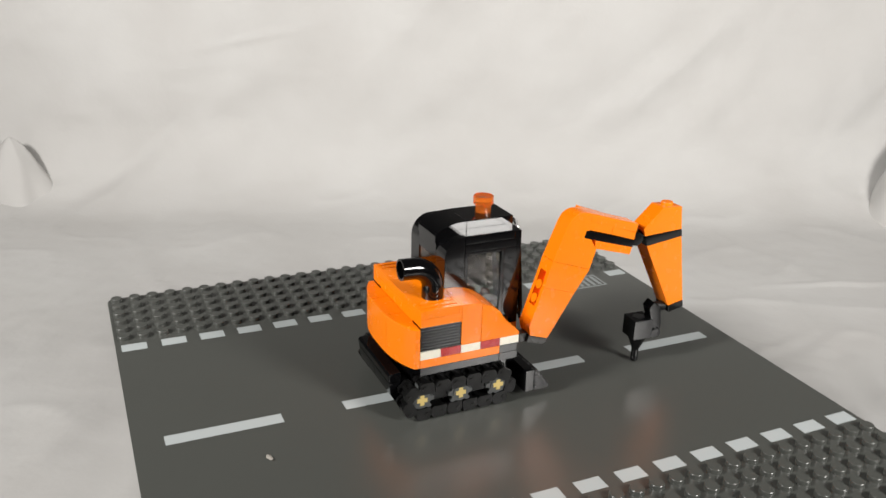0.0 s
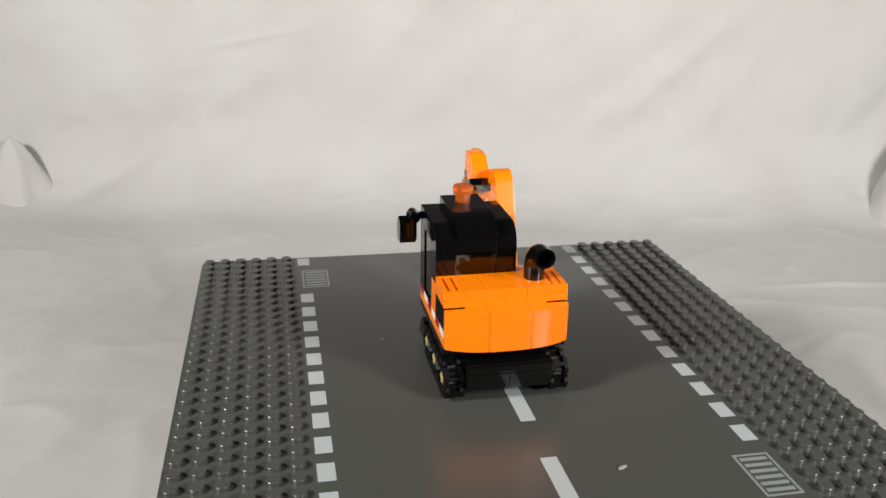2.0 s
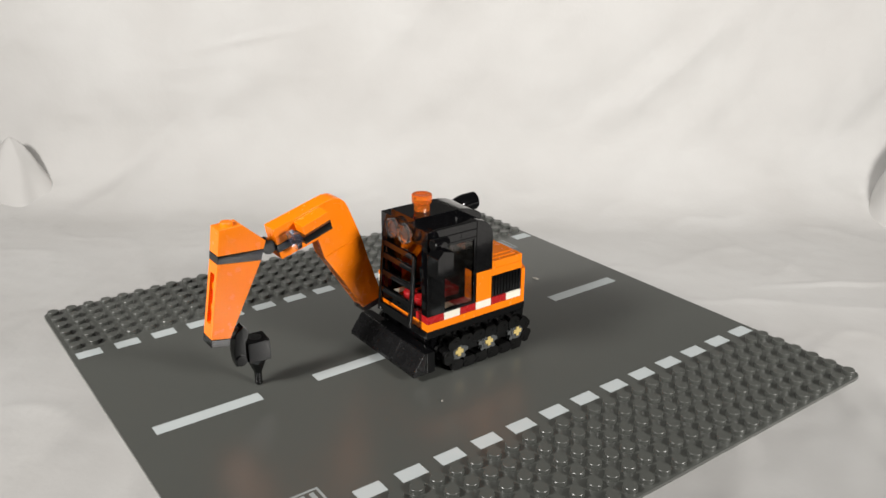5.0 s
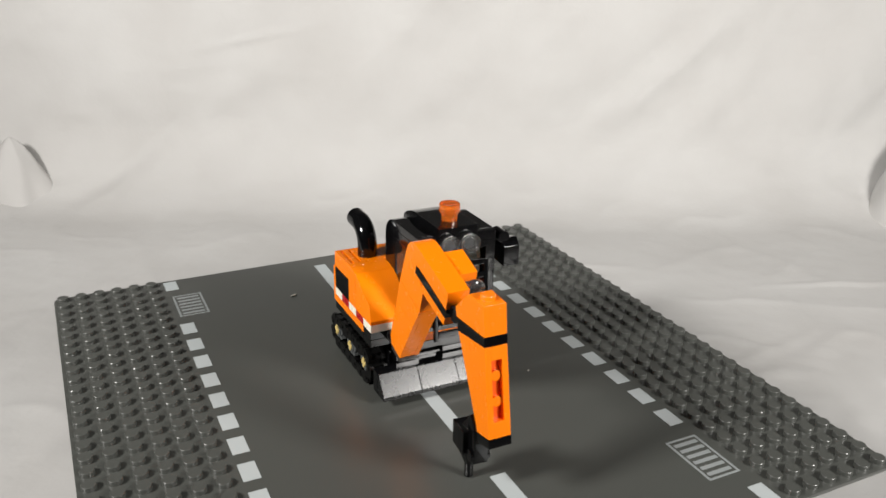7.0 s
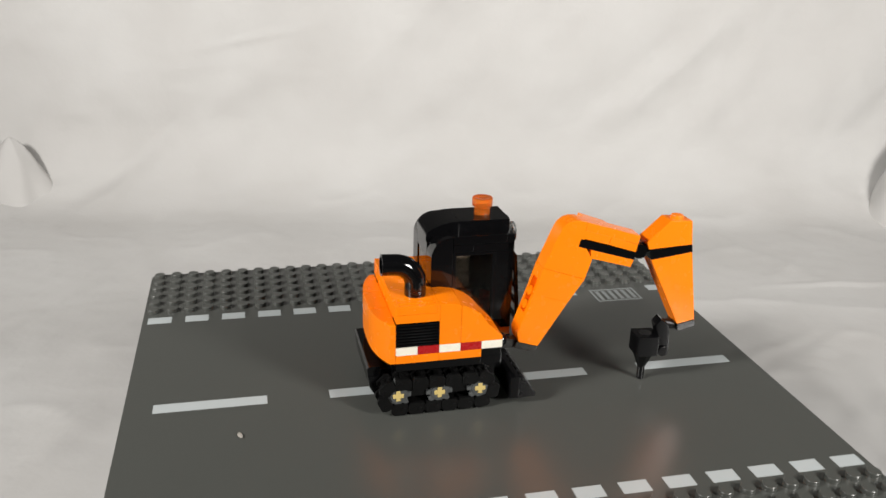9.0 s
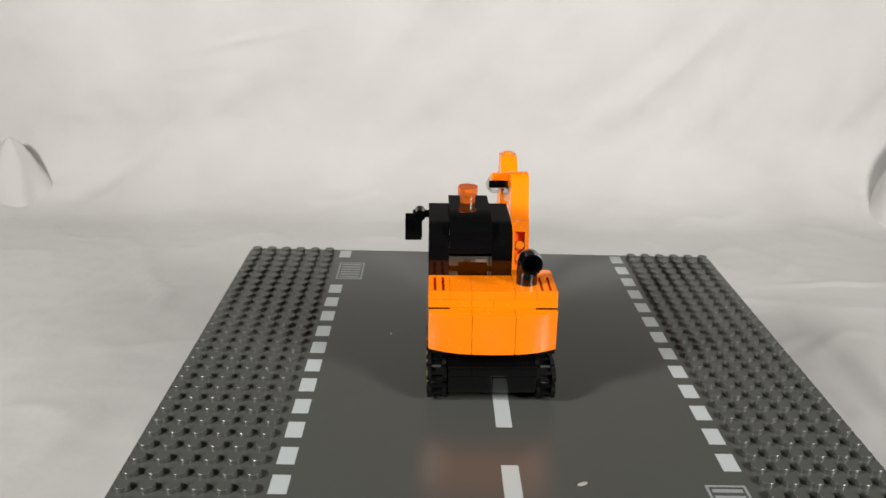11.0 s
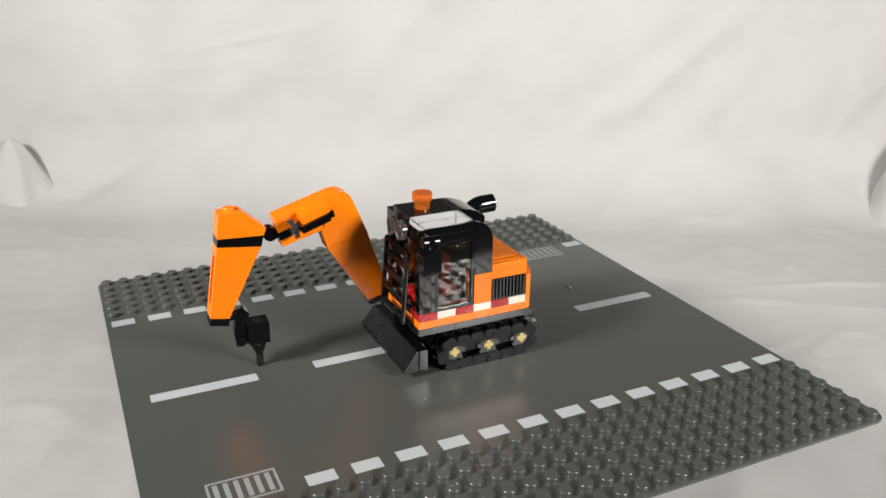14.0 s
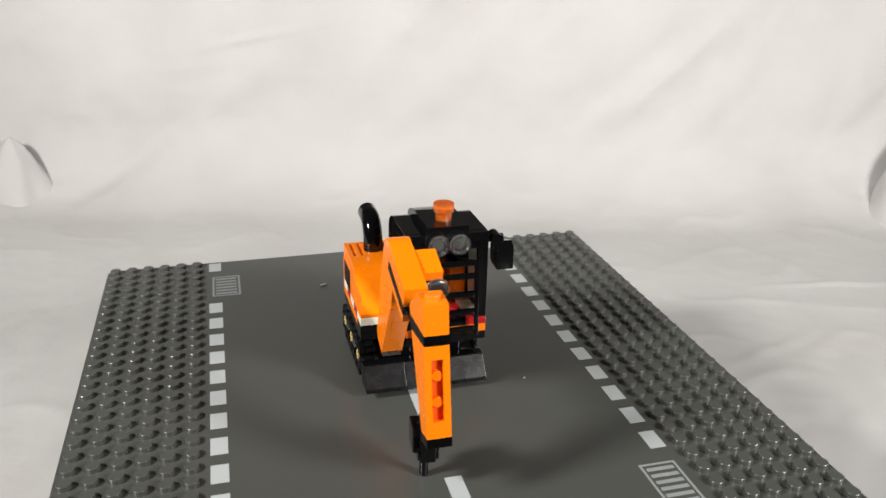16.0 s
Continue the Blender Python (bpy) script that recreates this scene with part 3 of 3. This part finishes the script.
    part("work_light", lathe(((2.4, 0), (2.4, 1.3), (4.0, 1.4), (4.0, 3.0), (3.7, 3.3), (3.2, 3.3), (2.9, 2.8)), (3.4, 66.2, 56.4), face), LENS, lamp, "round clear work light")
    # hook joint at the foot
    hinge = part("boom_foot", prism([(24.6, 20.8), (23.8, 18.2), (31.0, 16.2), (33.0, 17.2), (32.8, 18.6)], x0 + 0.5, x1 - 0.5, 0.3), CHARCOAL, ex, "dark grey boom hinge")
    hinge.matrix_basis = arm.matrix_basis.copy()
    part("hinge_arm", block(10, 14, 15.5, 25.5, 17.6, 21.4, 0.6), CHARCOAL, hinge)
    part("hinge_ball", ball((12, 19.0, 20.6), 2.7), BLACK, hinge)
    # knee joint
    part("knee_arm", rod((12, 67.0, 54.6), (12, 74.5, 56.6), 2.2, sides=16, bevel=0.3), BLACK, arm)
    part("knee_ball", rod((9.4, 71.0, 55.4), (14.6, 71.0, 55.4), 2.9, sides=20, bevel=0.4), BLACK, arm)
    # stick
    stick = part("stick", prism([(73.0, 57.2), (71.8, 60.2), (80.4, 68.4), (89.4, 68.2), (90.9, 58.6)], x0, x1, 0.25), ORANGE, ex, "orange excavator stick")
    stick.matrix_basis = Matrix.Translation((0.00225, 0.00131, -0.0013)) @ Matrix.Translation((0, 0.0692, 0.0563)) @ Matrix.Rotation(radians(-1.34), 4, "X") @ Matrix.Translation((0, -0.0692, -0.0563))
    part("stud", lathe(((2.4, 0), (2.4, 1.4), (2.2, 1.7)), (12, 84.8, 67.9), Matrix.Rotation(radians(2), 4, "X")), ORANGE, stick)
    part("stripe_plate", prism([(73.1, 57.1), (90.9, 58.5), (91.4, 55.6), (74.4, 53.0)], x0 - 0.1, x1 + 0.1, 0.15), BLACK, stick, "black stripe plate")
    lower = [(74.5, 52.9), (91.4, 55.5), (97.1, 26.6), (89.8, 25.0)]
    part("stick_core", prism([(74.6, 52.9), (89.2, 55.1), (94.6, 26.2), (89.8, 25.1)], 10.1, 13.9, 0.1), ORANGE, stick)
    # added sheet on the core, its darker orange standing for shade in the slot
    part("slot_floor", prism([(89.0, 55.0), (89.5, 55.1), (94.9, 26.3), (94.4, 26.2)], 10.25, 13.75, 0), RECESS_SHADE, stick)
    part("stick_cheek", prism(lower, x0, 10.2, 0.2), ORANGE, stick)
    part("stick_cheek", prism(lower, 13.8, x1, 0.2), ORANGE, stick)
    part("stick_front", prism([(88.6, 55.0), (91.4, 55.4), (92.25, 51.2), (89.4, 50.8)], 10.15, 13.85, 0.0), ORANGE, stick)
    part("stick_front", prism([(93.0, 31.4), (96.05, 31.8), (97.05, 26.6), (93.8, 26.1)], 10.15, 13.85, 0.0), ORANGE, stick)
    for y, z in ((92.4, 45.8), (93.9, 37.6)):
        part("stick_stud", rod((12, y - 2.6, z - 0.5), (12, y, z), 1.75, sides=18, bevel=0.2), ORANGE, stick)
    part("foot_plate", prism([(89.7, 24.9), (97.15, 26.5), (97.7, 23.6), (90.4, 21.9)], x0 - 0.1, x1 + 0.1, 0.2), BLACK, stick)
    # breaker
    breaker = part("breaker", block(-4.4, 4.4, -4.4, 4.4, 12.0, 20.6, 0.3), BLACK, ex, "black hydraulic breaker with pointed chisel")
    part("socket", lathe(((2.5, 0), (2.5, 0.1), (2.4, 0.12)), (0, 0, 20.6)), DULL, breaker)
    part("taper", lathe(((1.6, 0), (1.7, 0.4), (4.2, 6.5), (4.2, 7.0)), (0, 0, 5.6), sides=8), BLACK, breaker)
    part("chisel", lathe(((1.1, 0), (1.5, 0.5), (1.5, 6.0)), (0, 0, 0.05)), BLACK, breaker)
    part("clevis", prism([(4.2, 12.0), (9.0, 11.0), (9.6, 17.0), (8.4, 25.0), (5.0, 27.6), (2.8, 25.0), (4.2, 20.5)], -2.6, 2.6, 0.5), BLACK, breaker)
    part("pin", rod((-3.4, 7.0, 13.5), (3.4, 7.0, 13.5), 2.2, sides=18, bevel=0.3), BLACK, breaker)
    part("link", rod((0, 6.0, 24.8), (0, 11.5, 24.0), 2.0, sides=16, bevel=0.3), DULL, breaker)
    breaker.matrix_basis = Matrix.Translation((0.0143, 0.0790, -0.0020)) @ Matrix.Rotation(radians(-5), 4, "Z")


def build_turntable():
    table = tagged(new("turntable"), "dark brown round turntable under the road baseplate", "turntable")
    part("disc", lathe(((79.0, -7.0), (80.0, -6.4), (80.0, -2.6), (79.0, -1.8)), sides=96), WOOD, table)
    part("pedestal", lathe(((56, -82.0), (56, -78.0), (40, -74.0), (40, -7.0)), sides=64), WOOD, table)
    return table


def build_crumb(name, sx, sy, sz, seed, label):
    bm = bmesh.new()
    bmesh.ops.create_icosphere(bm, subdivisions=2, radius=1)
    for v in bm.verts:
        v.co *= 1 + 0.35 * noise.noise(v.co * 1.3 + Vector((seed, 0, 0)))
        v.co = Vector((v.co.x * sx, v.co.y * sy, max(v.co.z, -0.6) * sz))
    return tagged(new(name, mesh_of(bm, name, CRUMB)), label, "crumb")


plate = build_plate()
turntable = build_turntable()
excavator = build_excavator()
crumbs = [
    (build_crumb("crumb", 1.9, 0.8, 0.5, 1.0, "small beige crumb lying on road baseplate"), (0.0228, -0.0862, 0.0004), 20),
    (build_crumb("crumb", 0.5, 0.4, 0.4, 4.0, "tiny pale dust speck on road baseplate"), (-0.0446, 0.0216, 0.0003), 0),
]


def motions():
    times = [0.25 * k for k in range(65)]
    ride = pose(-0.004285, -0.006454, 0.001583, 0.232, -0.56, 0.648)
    walk(plate, [(t, turn(t)) for t in times])
    on_axis = Matrix.Translation((-0.019195, -0.000402, 0))
    walk(turntable, [(t, turn(t) @ on_axis) for t in times])
    walk(excavator, [(t, turn(t) @ ride) for t in times])
    for ob, place, rz in crumbs:
        walk(ob, [(t, turn(t) @ pose(*place, 0, 0, rz)) for t in times])


motions()
